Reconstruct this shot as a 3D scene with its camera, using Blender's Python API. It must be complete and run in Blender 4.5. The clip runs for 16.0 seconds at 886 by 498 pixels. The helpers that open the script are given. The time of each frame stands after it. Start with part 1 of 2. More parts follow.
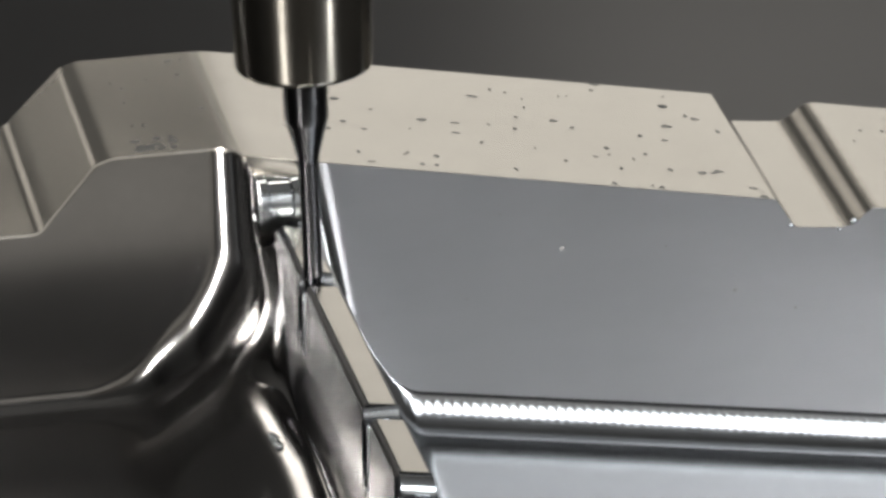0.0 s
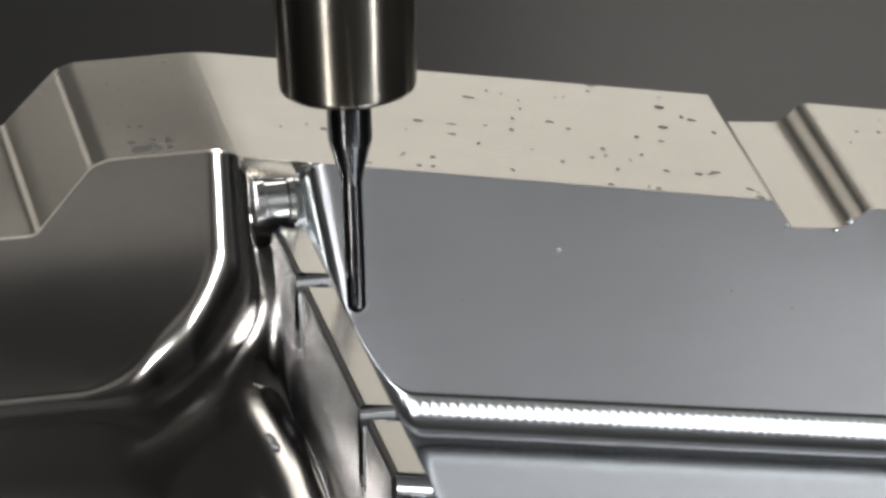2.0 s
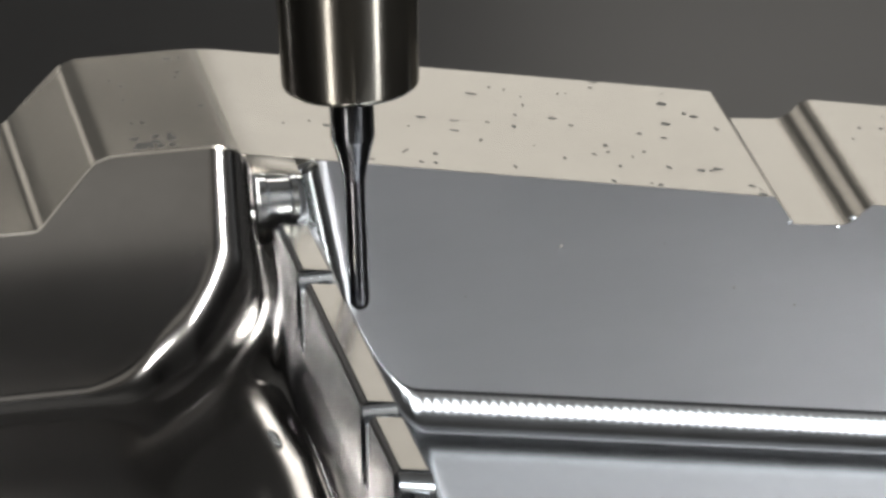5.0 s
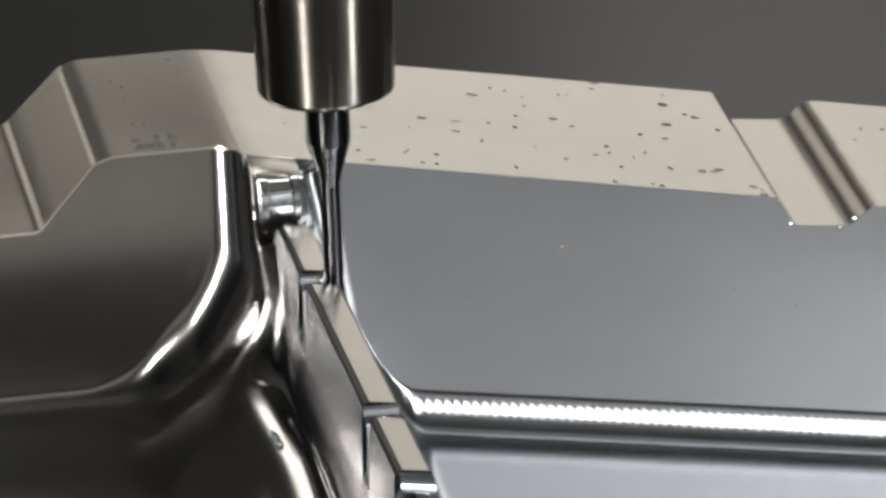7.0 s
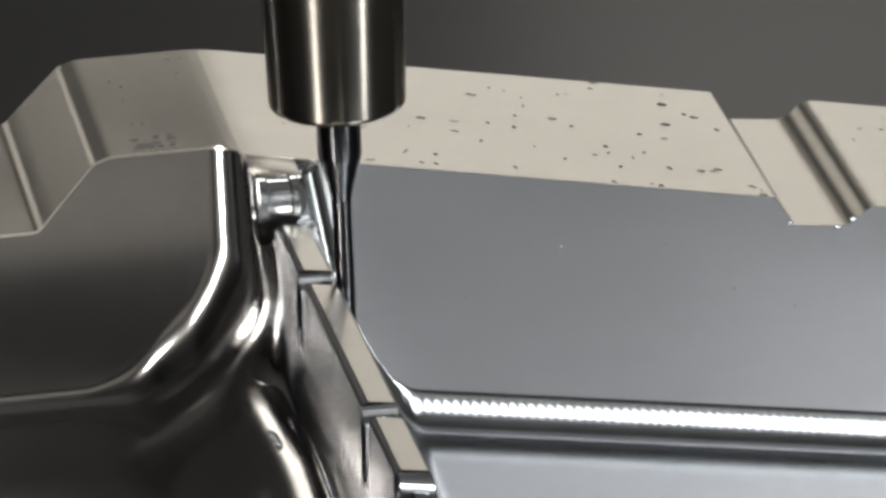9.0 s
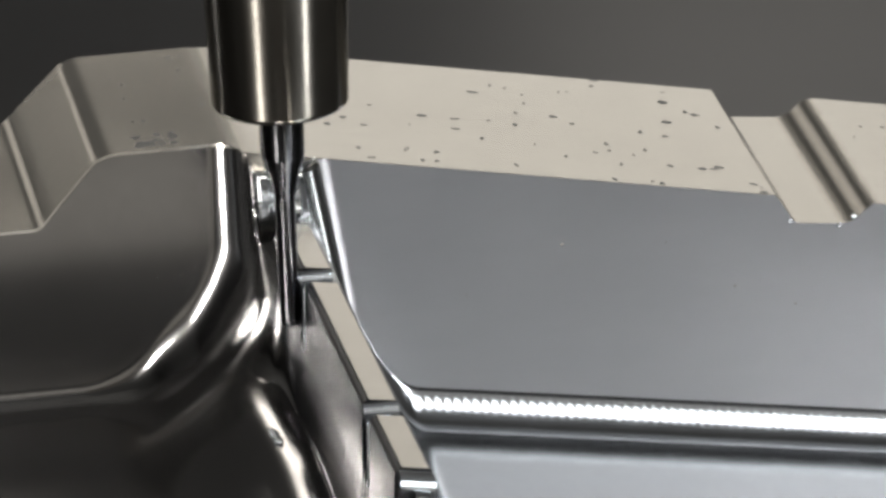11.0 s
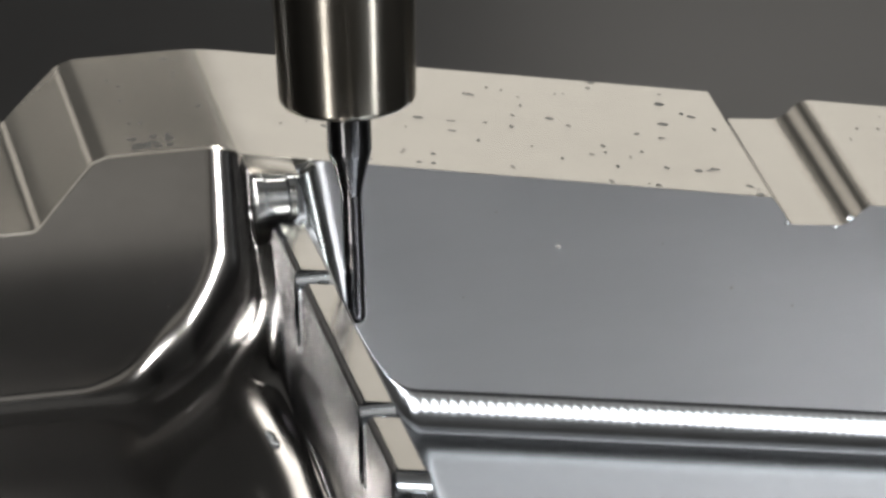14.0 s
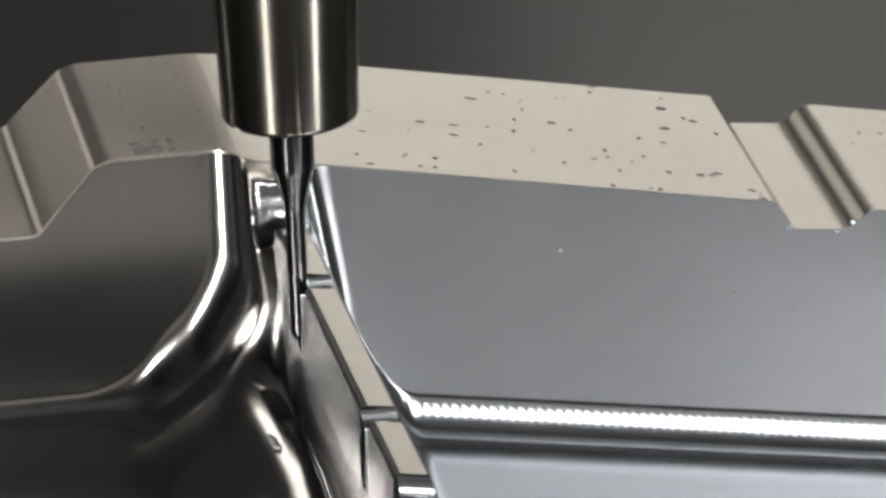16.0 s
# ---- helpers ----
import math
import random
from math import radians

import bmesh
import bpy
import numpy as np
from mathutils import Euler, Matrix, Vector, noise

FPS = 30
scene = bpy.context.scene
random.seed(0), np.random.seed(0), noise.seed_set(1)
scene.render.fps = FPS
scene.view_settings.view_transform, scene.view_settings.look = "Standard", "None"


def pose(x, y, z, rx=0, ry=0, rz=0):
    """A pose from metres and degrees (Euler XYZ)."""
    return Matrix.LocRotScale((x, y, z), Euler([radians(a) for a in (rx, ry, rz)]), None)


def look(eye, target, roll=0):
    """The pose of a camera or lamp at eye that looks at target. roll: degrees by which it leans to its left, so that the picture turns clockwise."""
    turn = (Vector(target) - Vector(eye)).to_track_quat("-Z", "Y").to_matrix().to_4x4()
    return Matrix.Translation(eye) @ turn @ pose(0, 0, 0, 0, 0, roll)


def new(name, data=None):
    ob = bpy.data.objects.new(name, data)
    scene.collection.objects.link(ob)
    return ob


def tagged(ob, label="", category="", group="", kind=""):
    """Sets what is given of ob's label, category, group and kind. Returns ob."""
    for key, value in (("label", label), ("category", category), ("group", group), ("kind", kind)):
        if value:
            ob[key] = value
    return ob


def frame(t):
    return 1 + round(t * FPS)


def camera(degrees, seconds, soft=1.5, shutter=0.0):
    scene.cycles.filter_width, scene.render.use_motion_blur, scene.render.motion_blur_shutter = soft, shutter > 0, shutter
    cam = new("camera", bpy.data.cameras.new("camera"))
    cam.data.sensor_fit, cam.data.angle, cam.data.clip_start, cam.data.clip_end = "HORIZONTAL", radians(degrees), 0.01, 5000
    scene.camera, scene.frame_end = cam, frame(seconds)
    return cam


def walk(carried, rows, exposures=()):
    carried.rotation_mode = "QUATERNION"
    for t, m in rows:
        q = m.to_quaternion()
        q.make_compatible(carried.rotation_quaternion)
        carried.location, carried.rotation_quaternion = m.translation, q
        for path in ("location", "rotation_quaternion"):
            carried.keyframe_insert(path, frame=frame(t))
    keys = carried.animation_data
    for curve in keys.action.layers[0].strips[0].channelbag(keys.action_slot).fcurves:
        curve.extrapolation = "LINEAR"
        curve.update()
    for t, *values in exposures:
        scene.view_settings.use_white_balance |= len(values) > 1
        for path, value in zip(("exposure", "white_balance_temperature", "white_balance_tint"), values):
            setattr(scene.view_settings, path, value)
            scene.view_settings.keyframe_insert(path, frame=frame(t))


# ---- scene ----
D = radians
MM = 0.001
LIFT = 150.0      # height of the parting edge's crest above the machine table, mm

# ---- camera: one long lens a metre off, with the slight shake of its stand ----
cam = camera(6.9024, 16.0, soft=3.2, shutter=0.35)
EYE = Vector((-0.121901, -0.920021, 0.352686 + LIFT * MM))
AIM = Vector((0.026655, -0.002203, -0.015440 + LIFT * MM))
BASE = look(EYE, AIM, -2.1007)
SHAKE = [  # seconds, sideways and upward turn in 1/13000 rad
    (0.0, 0.0, 0.0), (0.5, -2.3, 1.3), (1.0, -3.7, 0.0), (1.5, -4.3, -0.5), (2.0, -6.2, 1.7), (2.5, -3.0, 2.3),
    (3.0, -3.0, -0.5), (3.5, -1.5, -1.2), (4.0, -2.3, -3.5), (6.5, -0.2, -4.7), (7.0, 0.2, -3.0), (7.5, -0.2, -6.0),
    (8.0, -3.0, -10.2), (8.5, -1.8, -5.0), (9.0, -1.5, -3.2), (11.5, 0.2, -7.7), (12.0, 0.0, -5.8), (12.5, -4.3, -5.5),
    (13.0, -4.7, -5.8), (13.5, -4.7, -5.3), (14.0, -6.2, -3.8), (14.5, -0.8, 0.8), (15.0, 1.0, 1.0), (15.5, 2.0, 2.7),
    (16.0, -2.8, 3.7)]
walk(cam, [(t, BASE @ pose(0, 0, 0, math.degrees(dy / 13000), math.degrees(dx / 13000), 0)) for t, dx, dy in SHAKE])

# ---- light: unseen lamps of the machine's enclosure, placed to suit the steel's reflections ----
world = bpy.data.worlds.new("enclosure")
scene.world = world
world.use_nodes = True
world.node_tree.nodes["Background"].inputs[0].default_value = (0.5, 0.52, 0.56, 1)
world.node_tree.nodes["Background"].inputs[1].default_value = 0.02


def area_lamp(name, eye, target, sx, sy, watts, colour):
    data = bpy.data.lights.new(name, "AREA")
    data.shape, data.size, data.size_y, data.energy, data.color = "RECTANGLE", sx, sy, watts, colour
    ob = new(name, data)
    ob.matrix_world = look(eye, target)
    return ob


HEART = (0.02, -0.01, LIFT * MM)
area_lamp("front_lamp", (0.53, -0.80, 0.76), HEART, 0.46, 0.40, 7.4, (0.93, 0.97, 1.0))
area_lamp("rear_lamp_right", (0.60, 1.30, 0.53), HEART, 0.70, 0.44, 0.92, (1.0, 0.955, 0.89))
area_lamp("rear_lamp_left", (-0.45, 1.30, 0.50), HEART, 0.26, 0.38, 0.22, (1.0, 0.94, 0.86))
# unseen lamp added for the warm streak along the saddle's crest
area_lamp("crest_streak_lamp", (0.14, 1.42, 1.30), HEART, 0.50, 0.34, 3.0, (1.0, 0.94, 0.86))
area_lamp("door_lamp_left", (-0.72, -0.85, 0.55), HEART, 0.11, 0.5, 17, (1.0, 0.98, 0.95))
area_lamp("side_lamp_left", (-1.25, 0.72, 0.2), HEART, 0.04, 0.30, 0.7, (0.96, 0.98, 1.0))
area_lamp("door_lamp_right", (0.95, -1.25, 0.45), HEART, 0.12, 0.7, 14.5, (0.96, 0.98, 1.0))


# ---- materials ----
def mat(name, colour, rough, metal=1.0, grain=0.0, grain_scale=400.0, stretch=(1, 1, 1), bump=0.0, aniso=0.0, tint=None,
        mottle=0.15, mottle_scale=35.0, rough_var=0.06):
    m = bpy.data.materials.new(name)
    m.use_nodes = True
    nt = m.node_tree
    b = nt.nodes["Principled BSDF"]
    b.inputs["Metallic"].default_value = metal
    coord = nt.nodes.new("ShaderNodeTexCoord")
    mapping = nt.nodes.new("ShaderNodeMapping")
    mapping.inputs["Scale"].default_value = stretch
    nt.links.new(coord.outputs["Object"], mapping.inputs["Vector"])
    big = nt.nodes.new("ShaderNodeTexNoise")
    big.inputs["Scale"].default_value, big.inputs["Detail"].default_value = mottle_scale, 5
    nt.links.new(coord.outputs["Object"], big.inputs["Vector"])
    fine = nt.nodes.new("ShaderNodeTexNoise")
    fine.inputs["Scale"].default_value, fine.inputs["Detail"].default_value = grain_scale, 4
    nt.links.new(mapping.outputs[0], fine.inputs["Vector"])
    mix = nt.nodes.new("ShaderNodeMix")
    mix.data_type = "RGBA"
    other = tint or [c * (1 - mottle) for c in colour]
    mix.inputs[6].default_value, mix.inputs[7].default_value = (*other, 1), (*colour, 1)
    nt.links.new(big.outputs[0], mix.inputs[0])
    out = mix.outputs[2]
    if grain:
        ramp = nt.nodes.new("ShaderNodeMapRange")
        ramp.inputs[1].default_value, ramp.inputs[2].default_value = 0.3, 0.7
        ramp.inputs[3].default_value, ramp.inputs[4].default_value = 1 - grain, 1 + grain
        nt.links.new(fine.outputs[0], ramp.inputs[0])
        mul = nt.nodes.new("ShaderNodeVectorMath")
        mul.operation = "SCALE"
        nt.links.new(out, mul.inputs[0])
        nt.links.new(ramp.outputs[0], mul.inputs["Scale"])
        out = mul.outputs[0]
    nt.links.new(out, b.inputs["Base Color"])
    rr = nt.nodes.new("ShaderNodeMapRange")
    rr.inputs[3].default_value, rr.inputs[4].default_value = max(0.02, rough - rough_var), rough + rough_var
    nt.links.new(big.outputs[0], rr.inputs[0])
    nt.links.new(rr.outputs[0], b.inputs["Roughness"])
    if bump:
        bp = nt.nodes.new("ShaderNodeBump")
        bp.inputs["Strength"].default_value, bp.inputs["Distance"].default_value = bump, 0.0002
        nt.links.new(fine.outputs[0], bp.inputs["Height"])
        nt.links.new(bp.outputs[0], b.inputs["Normal"])
    if aniso:
        b.inputs["Anisotropic"].default_value = aniso
        tan = nt.nodes.new("ShaderNodeTangent")
        tan.direction_type, tan.axis = "RADIAL", "Z"
        nt.links.new(tan.outputs[0], b.inputs["Tangent"])
        b.inputs["Anisotropic Rotation"].default_value = 0.25
    return m


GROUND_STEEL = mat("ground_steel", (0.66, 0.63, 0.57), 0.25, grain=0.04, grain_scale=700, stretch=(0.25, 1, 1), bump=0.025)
SATIN = mat("satin_steel", (0.47, 0.47, 0.474), 0.33, rough_var=0.02, grain=0.015, grain_scale=300, stretch=(0.2, 1, 1), bump=0.01)
POLISHED = mat("polished_steel", (0.37, 0.362, 0.355), 0.15, grain=0.03, grain_scale=600, bump=0.01, mottle=0.25)
FLOOR = mat("polished_floor", (0.31, 0.317, 0.327), 0.17, grain=0.03, grain_scale=500, bump=0.01, rough_var=0.03)
BRIGHT = mat("bright_steel", (0.80, 0.84, 0.87), 0.2, grain=0.05, bump=0.05)
HOLDER = mat("turned_steel", (0.42, 0.39, 0.34), 0.18, grain=0.10, grain_scale=300, stretch=(0.05, 0.05, 12), bump=0.05, aniso=0.92)
CARBIDE = mat("carbide", (0.11, 0.11, 0.115), 0.17, grain=0.08, grain_scale=900, bump=0.02, aniso=0.85)
# same steel coloured darker: the rib flank's dark reflections are put into the colour
SHADED_FLANK = mat("shaded_flank", (0.13, 0.13, 0.136), 0.26, rough_var=0.02, grain=0.05, grain_scale=500, stretch=(1, 0.3, 1), bump=0.02)
COLUMN = mat("honed_steel", (0.36, 0.37, 0.36), 0.2, grain=0.06, grain_scale=300, bump=0.02, mottle=0.3)
CHIP = mat("chip", (0.16, 0.16, 0.15), 0.6, metal=0.0, mottle=0.5, mottle_scale=300)
DUST = mat("dust", (0.34, 0.32, 0.29), 0.8, metal=0.0)
TABLE = mat("table_paint", (0.009, 0.0088, 0.0085), 0.3, metal=0.0, grain=0.05, mottle=0.3, mottle_scale=6)
PALE_FRONT = mat("pale_front_paint", (0.62, 0.57, 0.50), 0.45, metal=0.0, mottle=0.15, mottle_scale=4)
DARK_WALL = mat("dark_wall", (0.10, 0.098, 0.094), 0.5, metal=0.0, mottle=0.25, mottle_scale=4)
GLOW_SHEET = mat("glow_sheet", (0.3, 0.3, 0.3), 0.2, metal=0.0)
glow = GLOW_SHEET.node_tree.nodes["Principled BSDF"]
glow.inputs["Emission Color"].default_value, glow.inputs["Emission Strength"].default_value = (1.0, 0.93, 0.82, 1), 0.27      # glow added to brighten the pocket's end wall
WALLS = mat("enclosure_paint", (0.24, 0.235, 0.225), 0.5, metal=0.0, mottle=0.2, mottle_scale=4)


# ---- mesh helpers (millimetres in, metres out) ----
def part(name, bm, material, parent, label="", smooth=True):
    bmesh.ops.recalc_face_normals(bm, faces=bm.faces[:])
    me = bpy.data.meshes.new(name)
    bm.to_mesh(me)
    bm.free()
    me.materials.append(material)
    for p in me.polygons:
        p.use_smooth = smooth
    ob = new(name, me)
    ob.parent = parent
    if smooth:
        me.set_sharp_from_angle(angle=D(38))
    return tagged(ob, label)


def up(x, y, z):
    return (x * MM, y * MM, (z + LIFT) * MM)


def sheet(f, us, vs):
    """A grid of points f(u, v) as a bmesh."""
    bm = bmesh.new()
    rows = [[bm.verts.new(f(u, v)) for v in vs] for u in us]
    for a, b in zip(rows, rows[1:]):
        for i in range(len(vs) - 1):
            bm.faces.new((a[i], b[i], b[i + 1], a[i + 1]))
    return bm


def lathe(profile, n=64):
    """A turned body round z from (radius, height) pairs, closed at both ends."""
    bm = bmesh.new()
    rings = []
    for r, z in profile:
        rings.append([bm.verts.new((r * MM * math.cos(2 * math.pi * i / n), r * MM * math.sin(2 * math.pi * i / n), z * MM)) for i in range(n)])
    for a, b in zip(rings, rings[1:]):
        for i in range(n):
            bm.faces.new((a[i], a[(i + 1) % n], b[(i + 1) % n], b[i]))
    bm.faces.new(rings[0])
    bm.faces.new(rings[-1])
    return bm


def prism(section, y0, y1, bevel=0.0):
    """A section of (x, z) pairs drawn out from y0 to y1."""
    bm = bmesh.new()
    a = [bm.verts.new(up(x, y0, z)) for x, z in section]
    b = [bm.verts.new(up(x, y1, z)) for x, z in section]
    n = len(section)
    bm.faces.new(a)
    bm.faces.new(b)
    for i in range(n):
        bm.faces.new((a[i], a[(i + 1) % n], b[(i + 1) % n], b[i]))
    if bevel:
        bmesh.ops.bevel(bm, geom=bm.edges[:], offset=bevel * MM, segments=3, affect="EDGES", profile=0.5, clamp_overlap=True)
    return bm


def rounded(points, n=6):
    """An open line of (x, z, r) points with its inner corners rounded by about r."""
    out = [points[0][:2]]
    for p, q, s in zip(points, points[1:], points[2:]):
        p, q, s, r = Vector(p[:2]), Vector(q[:2]), Vector(s[:2]), q[2]
        k = min(r, (p - q).length * 0.47, (s - q).length * 0.47)
        a, b = q + (p - q).normalized() * k, q + (s - q).normalized() * k
        out.append(tuple(a + (p - q).normalized() * 0.12))
        for i in range(n + 1):
            t = i / n
            v = a * (1 - t) ** 2 + q * 2 * t * (1 - t) + b * t * t
            out.append((v.x, v.y))
        out.append(tuple(b + (s - q).normalized() * 0.12))
    return out + [points[-1][:2]]


# ---- the setting: machine table and enclosure ----
def slab(name, lo, hi, material, label, category):
    bm = bmesh.new()
    bmesh.ops.create_cube(bm, size=1)
    for v in bm.verts:
        v.co = [(lo[i] + hi[i]) / 2 + v.co[i] * (hi[i] - lo[i]) for i in range(3)]
    ob = part(name, bm, material, None, label, smooth=False)
    return tagged(ob, category=category, kind="structure")


slab("machine_table", (-1.5, -1.5, -0.06), (1.5, 1.5, 0.0), TABLE, "dark grey machine table under the steel mould", "table")
# unseen walls; back and lower front are darkened for the steel's dark reflections
slab("wall_north", (-1.5, 1.5, 0.0), (1.5, 1.54, 1.6), DARK_WALL, "unseen back wall of the machine enclosure, darkened to keep reflections dark", "wall")
slab("wall_south", (-1.5, -1.54, 0.0), (1.5, -1.5, 0.5), DARK_WALL, "unseen lower front of the machine enclosure, darkened to keep reflections dark", "wall")
# unseen upper front, pale so that the pocket wall's upper part reflects brighter
slab("pale_front", (-1.5, -1.54, 0.502), (1.5, -1.5, 1.6), PALE_FRONT, "unseen upper front wall, made pale to brighten the pocket's reflection", "door")
# added glowing panel behind the camera, reflected in the pocket's end wall
slab("glow_panel", (-0.35, -1.498, 0.35), (0.75, -1.49, 0.95), GLOW_SHEET, "unseen glowing panel added to brighten the pocket's end wall", "window")
slab("wall_east", (1.5, -1.54, 0.0), (1.54, 1.54, 1.6), WALLS, "grey painted side wall of the machine enclosure", "wall")
# unseen left wall, given the table's dark colour to darken what the steel reflects
slab("wall_west", (-1.54, -1.54, 0.0), (-1.5, 1.54, 1.6), TABLE, "unseen left wall of the machine enclosure, darkened to keep reflections dark", "wall")
slab("ceiling", (-1.54, -1.54, 1.6), (1.54, 1.54, 1.64), WALLS, "grey painted roof of the machine enclosure", "ceiling")

# ---- the mould ----
SLOPE = 0.1865
TOP = rounded([(-70, -8.8, 0), (-27.9, -8.8, 2.0), (-26.2, -7.0, 1.2), (-19.7, -0.75, 0.6), (-17.4, 0.0, 0.8), (0, 0, 3.2), (73.6, -73.6 * SLOPE, 0.25),
               (76.1, -18.05, 0.4), (84.1, -18.95, 2.4), (86.9, -16.2, 1.7), (130, -130 * SLOPE, 0)])
TX, TZ = np.array([p[0] for p in TOP]), np.array([p[1] for p in TOP])

mould = new("mould_block")
tagged(mould, "machined steel mould block with ribs, pocket and polished walls", "mould")


def top_height(x):
    return np.interp(x, TX, TZ)


def plate():
    mid = [(0.0, float(np.interp(0.0, TX, TZ)))]
    section = mid + [(x, z) for x, z in TOP if x > 0.02] + [(130, -LIFT + 0.01), (0, -LIFT + 0.01)]
    part("sloped_plate", prism(section, 0.0, 42.78, 0), GROUND_STEEL, mould, "pale ground steel plate with dark chips")
    section = [(x, z) for x, z in TOP if x < -0.02] + mid + [(0, -LIFT + 0.01), (-70, -LIFT + 0.01)]
    part("stepped_plate", prism(section, 4.2, 42.78, 0), GROUND_STEEL, mould, "stepped ground steel shoulder")


RIB_TOP = -6.0
TILT = 0.15      # the rib's top falls away from the pocket
GAPS = [(-34.0, -29.2), (-80.4, -75.6)]     # cut through the rib, y from and to
GAP_FLOOR = -16.0


def rib_left(y):
    return 2.45 + (-11.7 - y) * 0.0185


def end_wall(z):
    """The y of the pocket's end wall: leaning back at its top, nearly upright at its foot."""
    k = 0.36 + 0.0074 * np.clip(z, -36.0, 6.0)
    return 4.0 + (k * k - 0.1296) / 0.0148


def side_wall(y, z):
    """The x of the wall between pocket and rib: the nose's side, stepping back to the rib's flank."""
    deep = np.maximum(-9.0 - z, 0)
    t = np.clip((-8.0 - 0.45 * deep - y) / (5.0 + 0.5 * deep), 0, 1)
    t = t * t * (3 - 2 * t)
    near = np.interp(z, [-30.0, -14.0, 0.0], [0.1, 0.5, 0.3])
    return near * (1 - t) + (rib_left(y) - 0.02 - 0.031 * (RIB_TOP - 1.05 - z) + 0.3 * ease((z + 17.0) / 6.0)) * t


def ease(t):
    t = np.clip(t, 0, 1)
    return t * t * (3 - 2 * t)


def smooth_steps(x, fine, slopes, start, width):
    """Heights along x, from slopes that are softened over width."""
    step = fine[1] - fine[0]
    n = int(3 * width / step)
    bell = np.exp(-0.5 * (np.arange(-n, n + 1) * step / width) ** 2)
    soft = np.convolve(np.pad(slopes, n, mode="edge"), bell / bell.sum(), mode="valid")
    return np.interp(x, fine, start + np.cumsum(soft) * step), np.interp(x, fine, soft)


def saddle_height(x, y):
    """The saddle's section: rising from the pocket's floor, rounded over its crest, falling towards the rib; and its slope."""
    fine = np.arange(-72.0, 12.0, 0.05)
    slopes = np.interp(fine, [-22.0, -17.5, -11.0, -8.0, -6.4, -5.0, -1.6, -0.5, 0.4, 3.0], [0.0, 0.55, 0.76, 0.68, 0.52, 0.26, 0.02, -0.3, -1.5, -1.6])
    z, slope = smooth_steps(x - 1.9 * ease((-y - 24.0) / 26.0) - 4.5 * ease((y + 25.0) / 18.0), fine, slopes, -32.7, 0.6)
    return z - 0.10 * (np.maximum(-y - 9.0, 0) - 8.0) * ease((x + 20.0) / 12.0), slope


def join(a, b, r):
    """Two solids' distances joined with a hollow of radius r."""
    return np.maximum(r, np.minimum(a, b)) - np.hypot(np.maximum(r - a, 0), np.maximum(r - b, 0))


def cut(a, b, r):
    """What two solids share, its edge rounded by r."""
    return np.minimum(-r, np.maximum(a, b)) + np.hypot(np.maximum(r + a, 0), np.maximum(r + b, 0))


RECESS_Y, RECESS_Z, RECESS_R = -8.3, -5.6, 4.2      # the hollow in the nose's side round the pin


def pocket_distance(x, y, z):
    """About the distance from the polished pocket's surface, above it positive."""
    h, slope = saddle_height(x, y)
    bed = (z - h) / np.sqrt(1 + slope * slope)
    wall = (side_wall(y, z) - x) * 0.98
    end = (end_wall(z) - y) * 0.95
    d = join(bed, wall, 1.6 + 5.4 * ease((y + 32.0) / 17.0) + 2.6 * ease((y + 13.0) / 9.0))
    corner = 4.6 - 0.09 * np.minimum(z, 0)
    d = join(d, end, corner + (2.4 - corner) * ease((-9.0 - x) / 15.0))
    ring = np.hypot(y - RECESS_Y, np.minimum(z - RECESS_Z, 0)) - RECESS_R
    d = cut(d, -np.maximum(ring, 0.5 - x), 0.4)
    for a, b in GAPS:
        mid, half = (a + b) / 2, (b - a) / 2
        slot = np.hypot(y - mid, np.minimum(z - GAP_FLOOR - half, 0)) - half
        d = cut(d, -np.maximum(slot, rib_left(mid) - 2.6 - x), 0.15)
    low = np.where(y < -12.45, RIB_TOP - 1.5, top_height(x) - np.interp(x, [-8.0, -5.0], [0.22, 0.12]))
    d = cut(d, (z - low) * 0.8, np.where((x > -3.5) & (y < 3.7), 0.35, 0.05))
    return np.maximum(np.maximum(d, -70.0 - x), -115.0 - y)


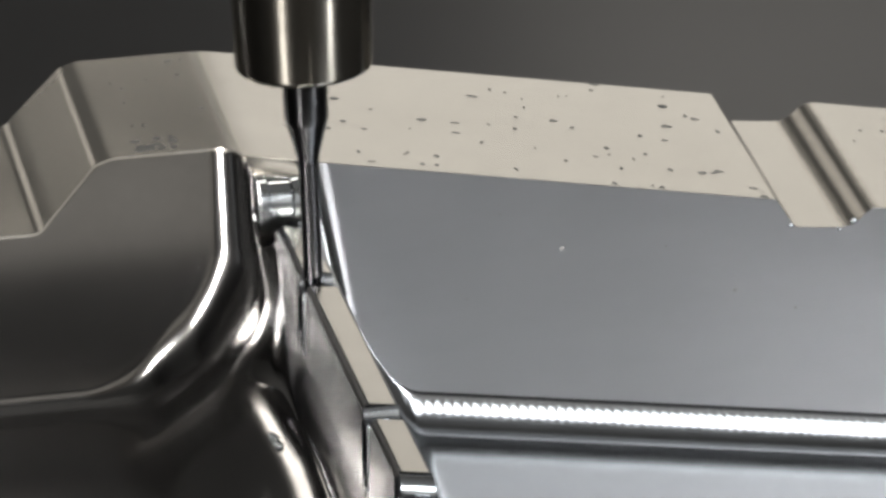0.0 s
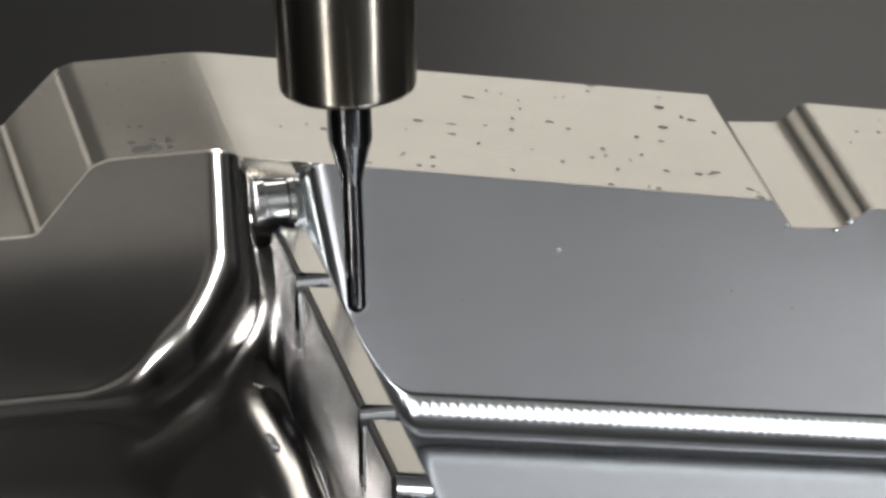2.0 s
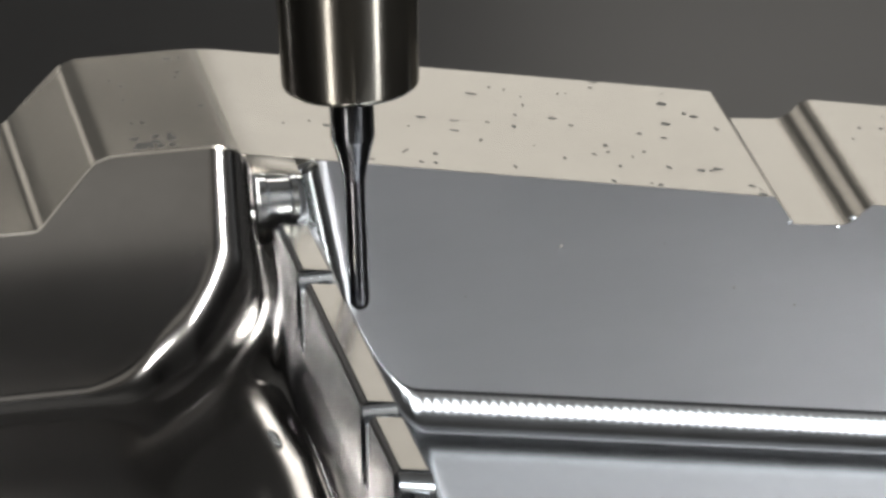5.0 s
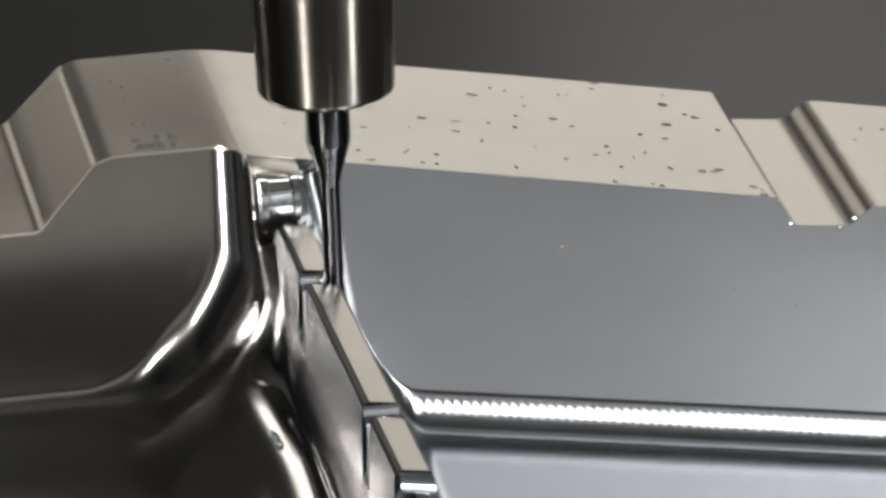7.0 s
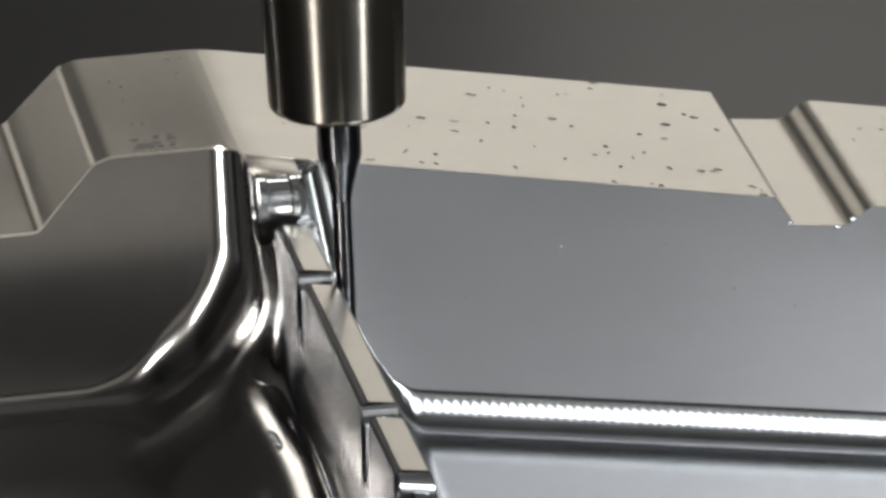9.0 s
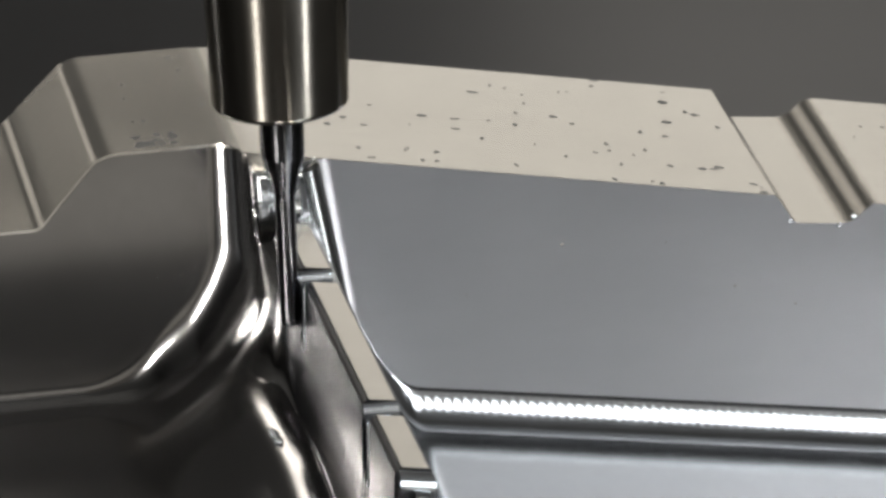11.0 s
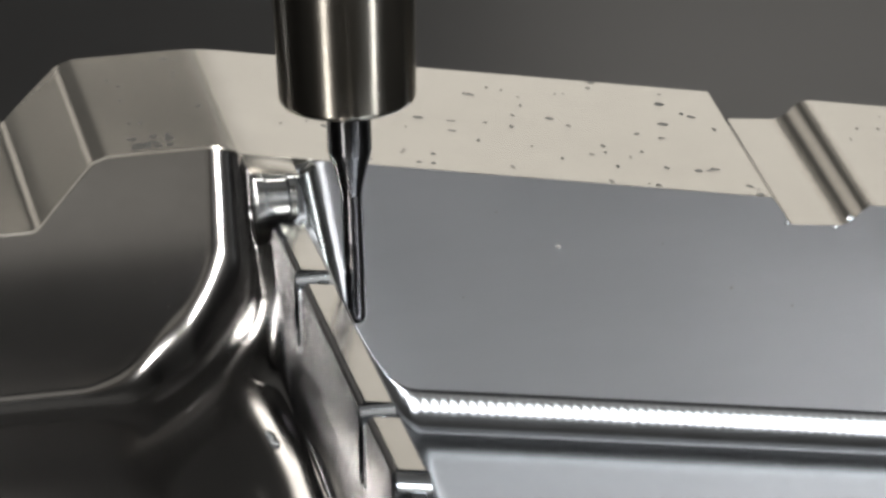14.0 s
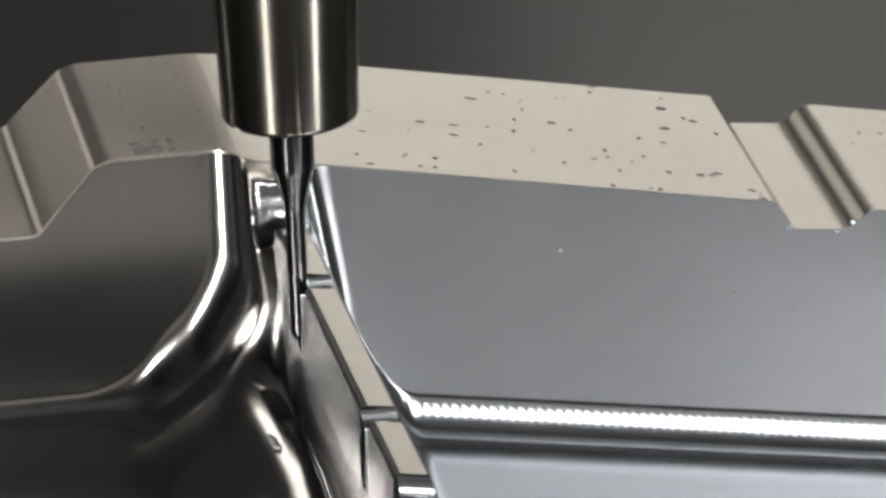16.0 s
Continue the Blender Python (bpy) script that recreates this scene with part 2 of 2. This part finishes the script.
def pocket():
    """The pocket's skin, met along one slanting direction."""
    way = Vector((0.26, 0.62, -0.74)).normalized()
    side = way.cross(Vector((0, 0, 1))).normalized()
    rise = side.cross(way)
    us = np.unique(np.concatenate([np.linspace(-78, -32, 46), np.linspace(-32, -8, 110), np.linspace(-8, 26, 280), np.linspace(26, 46, 24)]))
    vs = np.unique(np.concatenate([np.linspace(-100, -66, 24), np.linspace(-66, -12, 280), np.linspace(-12, 8, 120)]))
    gu, gv = np.meshgrid(us, vs, indexing="ij")
    start = [gu * side[i] + gv * rise[i] - 130.0 * way[i] for i in range(3)]
    far = np.zeros_like(gu)
    for _ in range(150):
        far = np.minimum(far + 0.75 * pocket_distance(*[start[i] + far * way[i] for i in range(3)]), 290.0)
    px, py, pz = [start[i] + far * way[i] for i in range(3)]
    keep = (far < 280) & (pz > -61.9) & (py < 4.3) & (px < np.where(py < -12.4, rib_left(py) + 1.6, 7.0))
    bm = bmesh.new()
    verts = {}
    for i, j in zip(*np.nonzero(keep)):
        verts[i, j] = bm.verts.new(up(px[i, j], py[i, j], pz[i, j]))
    for i, j in verts:
        ring = [verts.get(k) for k in ((i, j), (i + 1, j), (i + 1, j + 1), (i, j + 1))]
        if all(ring):
            bm.faces.new(ring)
    skin = part("polished_pocket", bm, POLISHED, mould, "dark mirror-polished steel pocket and saddle")
    # faces beside the rib take the darkened steel in place of shade
    skin.data.materials.append(SHADED_FLANK)
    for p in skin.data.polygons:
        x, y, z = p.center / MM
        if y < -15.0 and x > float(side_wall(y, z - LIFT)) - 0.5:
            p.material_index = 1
    lip = np.unique(np.concatenate([np.linspace(-70, -4.3, 150), np.linspace(-4.3, -0.02, 24), [p[0] for p in TOP if -70 < p[0] < -0.02]]))
    tops = {x: float(top_height(x)) for x in lip}
    backs = {x: float(end_wall(tops[x])) - 0.1 + (4.6 - math.sqrt(max(0.0, 4.6 ** 2 - (x + 4.3) ** 2)) if x > -4.3 else 0.0) * -1.0 for x in lip}
    bm = sheet(lambda x, v: up(x, backs[x] + (4.25 - backs[x]) * max(v, 0.0) + 0.15 * min(v, 0.0), tops[x] - (0.36 if v < 0 else 0.0)), lip, [-1, 0, 0.5, 1])
    part("plate_lip", bm, GROUND_STEEL, mould, "ground steel lip over the pocket's end wall")


def panel():
    """The cavity's satin wall, its hollow foot of three milled bands, and its floor."""
    xs = np.arange(6.0, 125.0, 0.165)
    R = 5.0
    arc = np.linspace(0, 1, 61)
    lean = np.interp(arc, [0.0, 0.09, 0.56, 0.70, 1.0], [0.0, 0.36, 0.76, 1.05, math.pi / 2])
    down, out = np.cumsum(np.cos(lean)), np.cumsum(np.sin(lean))
    down, out = (down - down[0]) / (down[-1] - down[0]) * R, (out - out[0]) / (down[-1] - down[0]) * R

    def place(x):
        foot = -33.3 - 0.158 * x + (max(0.0, 23.0 - x) ** 2) / 7.0
        zt = -SLOPE * x - 0.06
        if 73.6 < x < 87:
            zt = float(top_height(x)) - 0.05
        return zt, min(foot, zt - 1)

    def bow(x, z):
        q = max(0.0, 12.0 + 0.13 * (-z - 3) - x)
        return -0.05 - q * q / 7.0

    def upper(x, s):
        zt, foot = place(x)
        z = zt + (foot - zt) * s
        return up(x, bow(x, z), z)

    def lower(x, s):
        zt, foot = place(x)
        y0 = bow(x, foot)
        bead = abs(math.sin(math.pi * x / 1.32)) * min(1.0, max(0.0, (x - 13) / 4))
        if s <= 1:
            a = float(np.interp(s, arc, lean))
            wave = bead * (0.06 * math.exp(-((s - 0.36) / 0.2) ** 4) + 0.07 * math.exp(-((s - 1.0) / 0.07) ** 2))
            return up(x, y0 - float(np.interp(s, arc, out)) + wave * math.cos(a), foot - float(np.interp(s, arc, down)) + wave * math.sin(a))
        k = s - 1
        wave = 0.07 * bead * max(0.0, 1 - k / 0.026)
        return up(x, y0 - out[-1] - k * 110, foot - R + wave - k * 1.0) if s < 1.999 else up(x, y0 - out[-1] - 110, -62)
    part("satin_panel", sheet(upper, xs[::4], np.linspace(0, 1, 40)), SATIN, mould, "blue-grey satin wall of the cavity")
    part("cavity_floor", sheet(lower, xs, list(np.linspace(0, 1, 34)) + [1.006, 1.012, 1.02, 1.05] + list(np.linspace(1.1, 2, 10))), FLOOR, mould, "mirror-like cavity floor with a scalloped fillet")


def rib():
    """The rib's lengths between the gaps that the cutter clears, and the bed under each gap."""
    w = 4.75
    ends = [(GAPS[0][1], -11.7), (GAPS[1][1], GAPS[0][0]), (-98.0, GAPS[1][0])]
    for y0, y1 in ends:
        bm = bmesh.new()
        rings = []
        for y in (y0, y1):
            x = rib_left(y)
            line = [(x - 0.75, -30), (x, RIB_TOP - 1.05), (x + 0.12, RIB_TOP - 0.75), (x + 0.72, RIB_TOP - 0.1), (x + 0.95, RIB_TOP), (x + w - 0.35, RIB_TOP),
                    (x + w - 0.1, RIB_TOP - 0.1), (x + w, RIB_TOP - 0.35), (x + w + 2.5, -60), (x - 0.75, -60)]
            rings.append([bm.verts.new(up(px, y, pz - (TILT * (px - x - 0.95) if pz > RIB_TOP - 0.5 else 0))) for px, pz in line])
        n = len(rings[0])
        for i in range(n):
            bm.faces.new((rings[0][i], rings[0][(i + 1) % n], rings[1][(i + 1) % n], rings[1][i]))
        caps = [bm.faces.new(r) for r in rings]
        bmesh.ops.bevel(bm, geom=[e for f in caps for e in f.edges if (e.verts[0].co.z + e.verts[1].co.z) / 2 > (RIB_TOP - 2 + LIFT) * MM],
                        offset=0.25 * MM, segments=2, affect="EDGES")
        ob = part("rib_length", bm, SHADED_FLANK, mould, "narrow steel rib with a pale ground top")
        x0, x1 = rib_left(y0), rib_left(y1)
        bm = bmesh.new()
        low = [bm.verts.new(up(a + c, b, RIB_TOP - 0.2 - TILT * (c - 0.95))) for a, b, c in ((x0, y0 + 0.3, 1.05), (x0, y0 + 0.3, w - 0.4), (x1, y1 - 0.3, w - 0.4), (x1, y1 - 0.3, 1.05))]
        high = [bm.verts.new(v.co + Vector((0, 0, 0.22 * MM))) for v in low]
        bm.faces.new(high)
        for i in range(4):
            bm.faces.new((low[i], low[(i + 1) % 4], high[(i + 1) % 4], high[i]))
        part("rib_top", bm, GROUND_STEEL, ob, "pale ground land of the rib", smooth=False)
    for a, b in GAPS:
        x = rib_left((a + b) / 2)
        part("gap_bed", prism([(x + 0.2, GAP_FLOOR - 0.1), (x + w + 0.6, GAP_FLOOR - 0.1), (x + w + 2.2, -60), (x - 1.5, -60)], a - 0.2, b + 0.2, 0), BRIGHT, mould,
             "freshly milled bed of a gap in the rib")
    x, r = rib_left(-98), 2.2
    section = [(-98.2, -40.0)] + [(-98.2 - r * math.sin(D(k)), RIB_TOP - 0.12 - r + r * math.cos(D(k))) for k in range(0, 91, 6)] + [(-98.2 - r - 1.0, -40.0)]
    bm = bmesh.new()
    rings = [[bm.verts.new(up(px, y, z - drop)) for y, z in section] for px, drop in ((x + 0.5, 0.0), (x + w, TILT * w))]
    bm.faces.new(rings[0])
    bm.faces.new(rings[1])
    for i in range(len(section)):
        j = (i + 1) % len(section)
        bm.faces.new((rings[0][i], rings[0][j], rings[1][j], rings[1][i]))
    part("rib_end", bm, BRIGHT, mould, "bright rounded end of the rib")


def pin_and_column():
    bm = lathe([(2.8, -2.9), (3.2, -2.7), (3.2, -1.7), (2.9, -1.4), (2.85, 1.4), (3.15, 1.7), (3.2, 2.5), (2.9, 2.8)], 40)
    ob = part("pin", bm, BRIGHT, mould, "bright round steel pin across a gap")
    ob.matrix_basis = Matrix.Translation(up(3.5, -9.0, -3.5)) @ pose(0, 0, 0, 0, 90, 0)
    part("ledge", prism([(0.5, -0.7 * SLOPE - 0.02), (7.2, -7.2 * SLOPE - 0.05), (7.2, -1.9), (0.5, -0.8)], -6.9, 0.3, 0.2), GROUND_STEEL, mould)
    part("ledge_web", prism([(0.9, -1.0), (7.0, -2.0), (7.0, -45), (0.9, -45)], -4.0, 0.3, 0.2), POLISHED, mould)
    bm = lathe([(1.4, -45), (1.95, -44.6), (1.95, -0.4), (1.5, 0)], 48)
    ob = part("column", bm, COLUMN, mould, "slanting rounded corner post of polished steel")
    ob.matrix_basis = Matrix.Translation(up(8.3, -1.1, -2.1)) @ pose(0, 0, 0, 4, -9.5, 0)
    for a, b in GAPS:
        xl, w = rib_left(b), 4.75

        def face(u, v, xl=xl, b=b):
            k = v * math.pi / 2
            return up(xl + 0.15 + u * (4.75 - 0.25), b - 0.05 - 1.0 * math.sin(k), -6.5 - 2.2 * (1 - math.cos(k)) - 0.3 * v)
        # liner bent and coloured bright to give the gap's back wall its highlight band
        part("milled_face", sheet(face, [0, 0.5, 1], np.linspace(0, 1, 9)), BRIGHT, mould, "bright milled hollow on the gap's back wall, bent to catch a highlight")
        # thin bright rod added as the highlight line of the rounded edge
        rod = part("edge_glint", lathe([(0.08, -8.9), (0.26, -8.6), (0.16, -8.0), (0.2, 0.0), (0.1, 0.2)], 14), BRIGHT, mould, "bright rod for the highlight on the gap's rounded edge")
        rod.matrix_basis = Matrix.Translation(up(rib_left(a) + 0.0, a + 0.05, -7.2)) @ pose(0, 0, 0, 0, 1.9, 0)
    # bright beads stand in for the glints at the notch's front end
    for x, z, r in ((75.5, -17.7, 0.36), (82.3, -19.0, 0.36), (84.4, -17.9, 0.5)):
        bm = bmesh.new()
        bmesh.ops.create_icosphere(bm, subdivisions=2, radius=r * MM, matrix=Matrix.Translation(up(x, -0.1, z)) @ Matrix.Diagonal((1.2, 0.9, 0.8, 1)))
        part("glint_bead", bm, BRIGHT, mould, "small bright bead standing in for a glint at the notch's end")
    rng = random.Random(3)
    bm = bmesh.new()
    for k in range(5):
        x, y = -2.3 + rng.uniform(-0.5, 0.5), -39.0 + rng.uniform(-1.8, 1.8)
        bmesh.ops.create_icosphere(bm, subdivisions=1, radius=0.72 * MM, matrix=Matrix.Translation(up(x, y, float(saddle_height(x, y)[0]) + 0.2)) @ Matrix.Diagonal((0.8, 1.6, 0.5, 1)))
    part("nick", bm, BRIGHT, mould, "small bright nick in the polished saddle", smooth=False)


def chips():
    """Dark milling chips strewn on the ground plates."""
    rng = random.Random(7)
    bm = bmesh.new()
    spots = [(6 + 67 * rng.random() ** 0.65, 42.78 * rng.random() ** 1.3, 0.85) for _ in range(62)] + [(rng.uniform(-13.5, -7.5), rng.uniform(5.2, 9.5), 1.0) for _ in range(20)]
    spots += [(rng.uniform(-16, -2), rng.uniform(8, 40), 0.6) for _ in range(14)] + [(rng.uniform(89, 110), rng.uniform(2, 40), 0.7) for _ in range(14)]
    for x, y, big in spots:
        long, wide, turn = big * rng.uniform(0.2, 0.75) ** 1.3, big * rng.uniform(0.14, 0.5), rng.uniform(-0.4, 0.3)
        n = 7
        z = float(top_height(x))
        long, wide = long * 1.6, wide * 1.6
        ring, hub = [], bm.verts.new(up(x, y, z + 0.1))
        for i in range(n):
            a = 2 * math.pi * i / n
            u, v = long * math.cos(a) * rng.uniform(0.6, 1.2), wide * math.sin(a) * rng.uniform(0.6, 1.3)
            px, py = x + u * math.cos(turn) - v * math.sin(turn), y + u * math.sin(turn) + v * math.cos(turn)
            ring.append(bm.verts.new(up(px, py, float(top_height(px)) + 0.02)))
        for i in range(n):
            bm.faces.new((ring[i], ring[(i + 1) % n], hub))
    ob = part("milling_chips", bm, CHIP, None, "fine dark steel chips scattered on the pale plate", smooth=False)
    tagged(ob, category="chips", kind="stuff")


part("base", prism([(-70, -62), (130, -62), (130, -LIFT), (-70, -LIFT)], -115, -0.5, 1.0), GROUND_STEEL, mould, "plain lower body of the mould block")
def dust():
    """A few pale specks on the satin wall."""
    rng = random.Random(11)
    bm = bmesh.new()
    for x, z, r in ((43.5, -17.9, 0.34), (67.5, -26.5, 0.26), (76.0, -30.0, 0.22), (30.0, -24.0, 0.16), (58.0, -19.0, 0.15), (35.0, -12.0, 0.14)):
        bmesh.ops.create_icosphere(bm, subdivisions=1, radius=r * MM, matrix=Matrix.Translation(up(x, -0.1, z)) @ Matrix.Diagonal((1, 0.3, rng.uniform(0.6, 1), 1)))
    tagged(part("dust_specks", bm, DUST, None, "tiny pale dust specks on the satin steel wall"), category="dust", kind="stuff")


plate()
dust()
chips()
pocket()
panel()
rib()
pin_and_column()

# ---- the tool ----
tool = new("milling_tool")
tagged(tool, "slim steel tool holder with a dark necked ball-nose cutter", "milling tool")


def cutter():
    tip = [(1.34 * math.sin(a * math.pi / 24) if a else 0.02, 1.34 * (1 - math.cos(a * math.pi / 24))) for a in range(13)]
    neck = [(1.36, 8.0), (1.36, 18.0), (1.45, 18.8), (1.8, 20.4), (2.65, 23.6), (2.92, 24.6), (2.92, 33.0)]
    part("cutter", lathe(tip + neck, 48), CARBIDE, tool, "dark carbide ball-nose cutter")


def holder():
    arc = [(8.05 + 0.95 * math.sin(D(a)), 31.5 + 0.9 * (1 - math.cos(D(a)))) for a in range(0, 91, 15)]
    part("holder", lathe([(3.0, 33.0), (3.3, 31.6), (7.8, 31.5)] + arc + [(9.2, 40.0), (9.5, 48.0), (10.6, 75.0), (12.0, 130.0)], 96), HOLDER, tool, "turned steel shrink holder")


cutter()
holder()
SLOT_Y = -31.5


def at_tip(x, z):
    return Matrix.Translation(up(x, SLOT_Y, z))


TIP = [  # seconds, the cutter tip's x and height
    (0.0, 4.51, -7.88), (0.1, 2.22, -7.82), (0.2, 2.04, -7.96), (0.3, 4.22, -8.06), (0.4, 6.84, -7.94), (0.5, 0.84, -11.58), (0.6, 2.18, -11.46), (0.7, 0.85, -11.44),
    (0.8, 2.43, -11.44), (1.0, 0.95, -11.6), (1.2, 3.33, -11.58), (1.3, 2.09, -11.12), (1.4, 2.32, -4.09), (1.5, 7.1, -4.03), (1.6, 9.47, -4.75), (1.7, 9.32, -9.11),
    (1.8, 9.35, -11.29), (2.0, 10.63, -11.35), (2.1, 9.49, -11.14), (2.2, 7.69, -11.49), (2.3, 10.17, -11.81), (2.5, 9.81, -10.96), (2.6, 7.67, -11.5), (2.7, 5.81, -11.45),
    (2.8, 3.57, -11.28), (2.9, 1.34, -11.01), (3.0, 0.73, -11.44), (3.1, 1.45, -11.96), (3.2, 3.39, -11.63), (3.3, 5.83, -11.44), (3.5, 10.26, -11.98), (3.7, 10.26, -10.46),
    (3.8, 8.46, -11.21), (3.9, 6.01, -11.27), (4.0, 3.27, -11.21), (4.1, 1.04, -10.74), (4.2, 0.68, -11.23), (4.4, 2.03, -11.99), (4.6, 5.59, -11.64), (4.8, 10.14, -11.91),
    (5.0, 10.66, -11.44), (5.2, 6.82, -11.52), (5.4, 3.17, -11.43), (5.6, 0.8, -11.21), (5.8, 1.77, -12.02), (6.0, 3.11, -11.98), (6.15, 1.26, -11.63), (6.3, 2.18, -11.46),
    (6.4, 3.45, -11.41), (6.5, 1.88, -11.26), (6.7, 1.55, -11.97), (6.8, 3.25, -11.67), (6.9, 5.4, -11.68), (7.0, 7.26, -11.65), (7.2, 10.99, -11.85), (7.4, 9.0, -11.21),
    (7.5, 6.54, -11.29), (7.6, 4.2, -11.48), (7.7, 1.76, -11.13), (7.8, 0.49, -11.07), (7.9, 1.0, -12.07), (8.0, 2.5, -11.66), (8.1, 4.82, -11.37), (8.2, 7.47, -11.37),
    (8.3, 10.03, -11.71), (8.5, 10.79, -14.01), (8.7, 10.02, -13.88), (8.8, 11.0, -13.86), (9.0, 8.78, -13.85), (9.1, 9.87, -13.09), (9.2, 9.75, -4.17), (9.3, 6.73, -3.46),
    (9.4, 2.49, -3.94), (9.55, 1.82, -11.3), (9.8, 0.67, -12.29), (10.0, 2.07, -12.98), (10.2, 6.3, -12.89), (10.4, 10.68, -13.35), (10.6, 9.67, -12.93), (10.8, 5.41, -13.07),
    (11.0, 1.16, -13.21), (11.15, 0.62, -13.89), (11.3, 2.51, -13.92), (11.4, 4.93, -13.82), (11.5, 7.5, -13.99), (11.6, 10.29, -14.32), (11.7, 11.19, -14.21), (11.8, 10.85, -13.26),
    (12.0, 7.02, -13.71), (12.1, 4.41, -13.8), (12.2, 1.64, -13.62), (12.3, -0.9, -13.18), (12.5, 1.73, -14.05), (12.7, 1.69, -14.32), (12.9, 0.77, -14.24), (13.0, 1.89, -14.09),
    (13.1, 2.53, -13.97), (13.2, 2.04, -10.46), (13.3, 2.4, -4.06), (13.4, 9.6, -3.68), (13.5, 9.69, -9.95), (13.6, 9.6, -12.66), (13.8, 9.58, -14.2), (14.0, 10.51, -13.36),
    (14.1, 8.92, -14.02), (14.2, 6.8, -14.01), (14.3, 4.94, -13.93), (14.4, 2.91, -13.93), (14.5, 0.73, -13.46), (14.7, 1.7, -14.26), (14.8, 3.84, -14.11), (14.9, 6.02, -14.06),
    (15.0, 8.33, -14.19), (15.2, 11.06, -14.05), (15.5, 6.18, -13.94), (15.7, 1.1, -13.32), (16.0, 2.63, -14.22)]


def motions():
    walk(tool, [(t, at_tip(x, z)) for t, x, z in TIP])


motions()
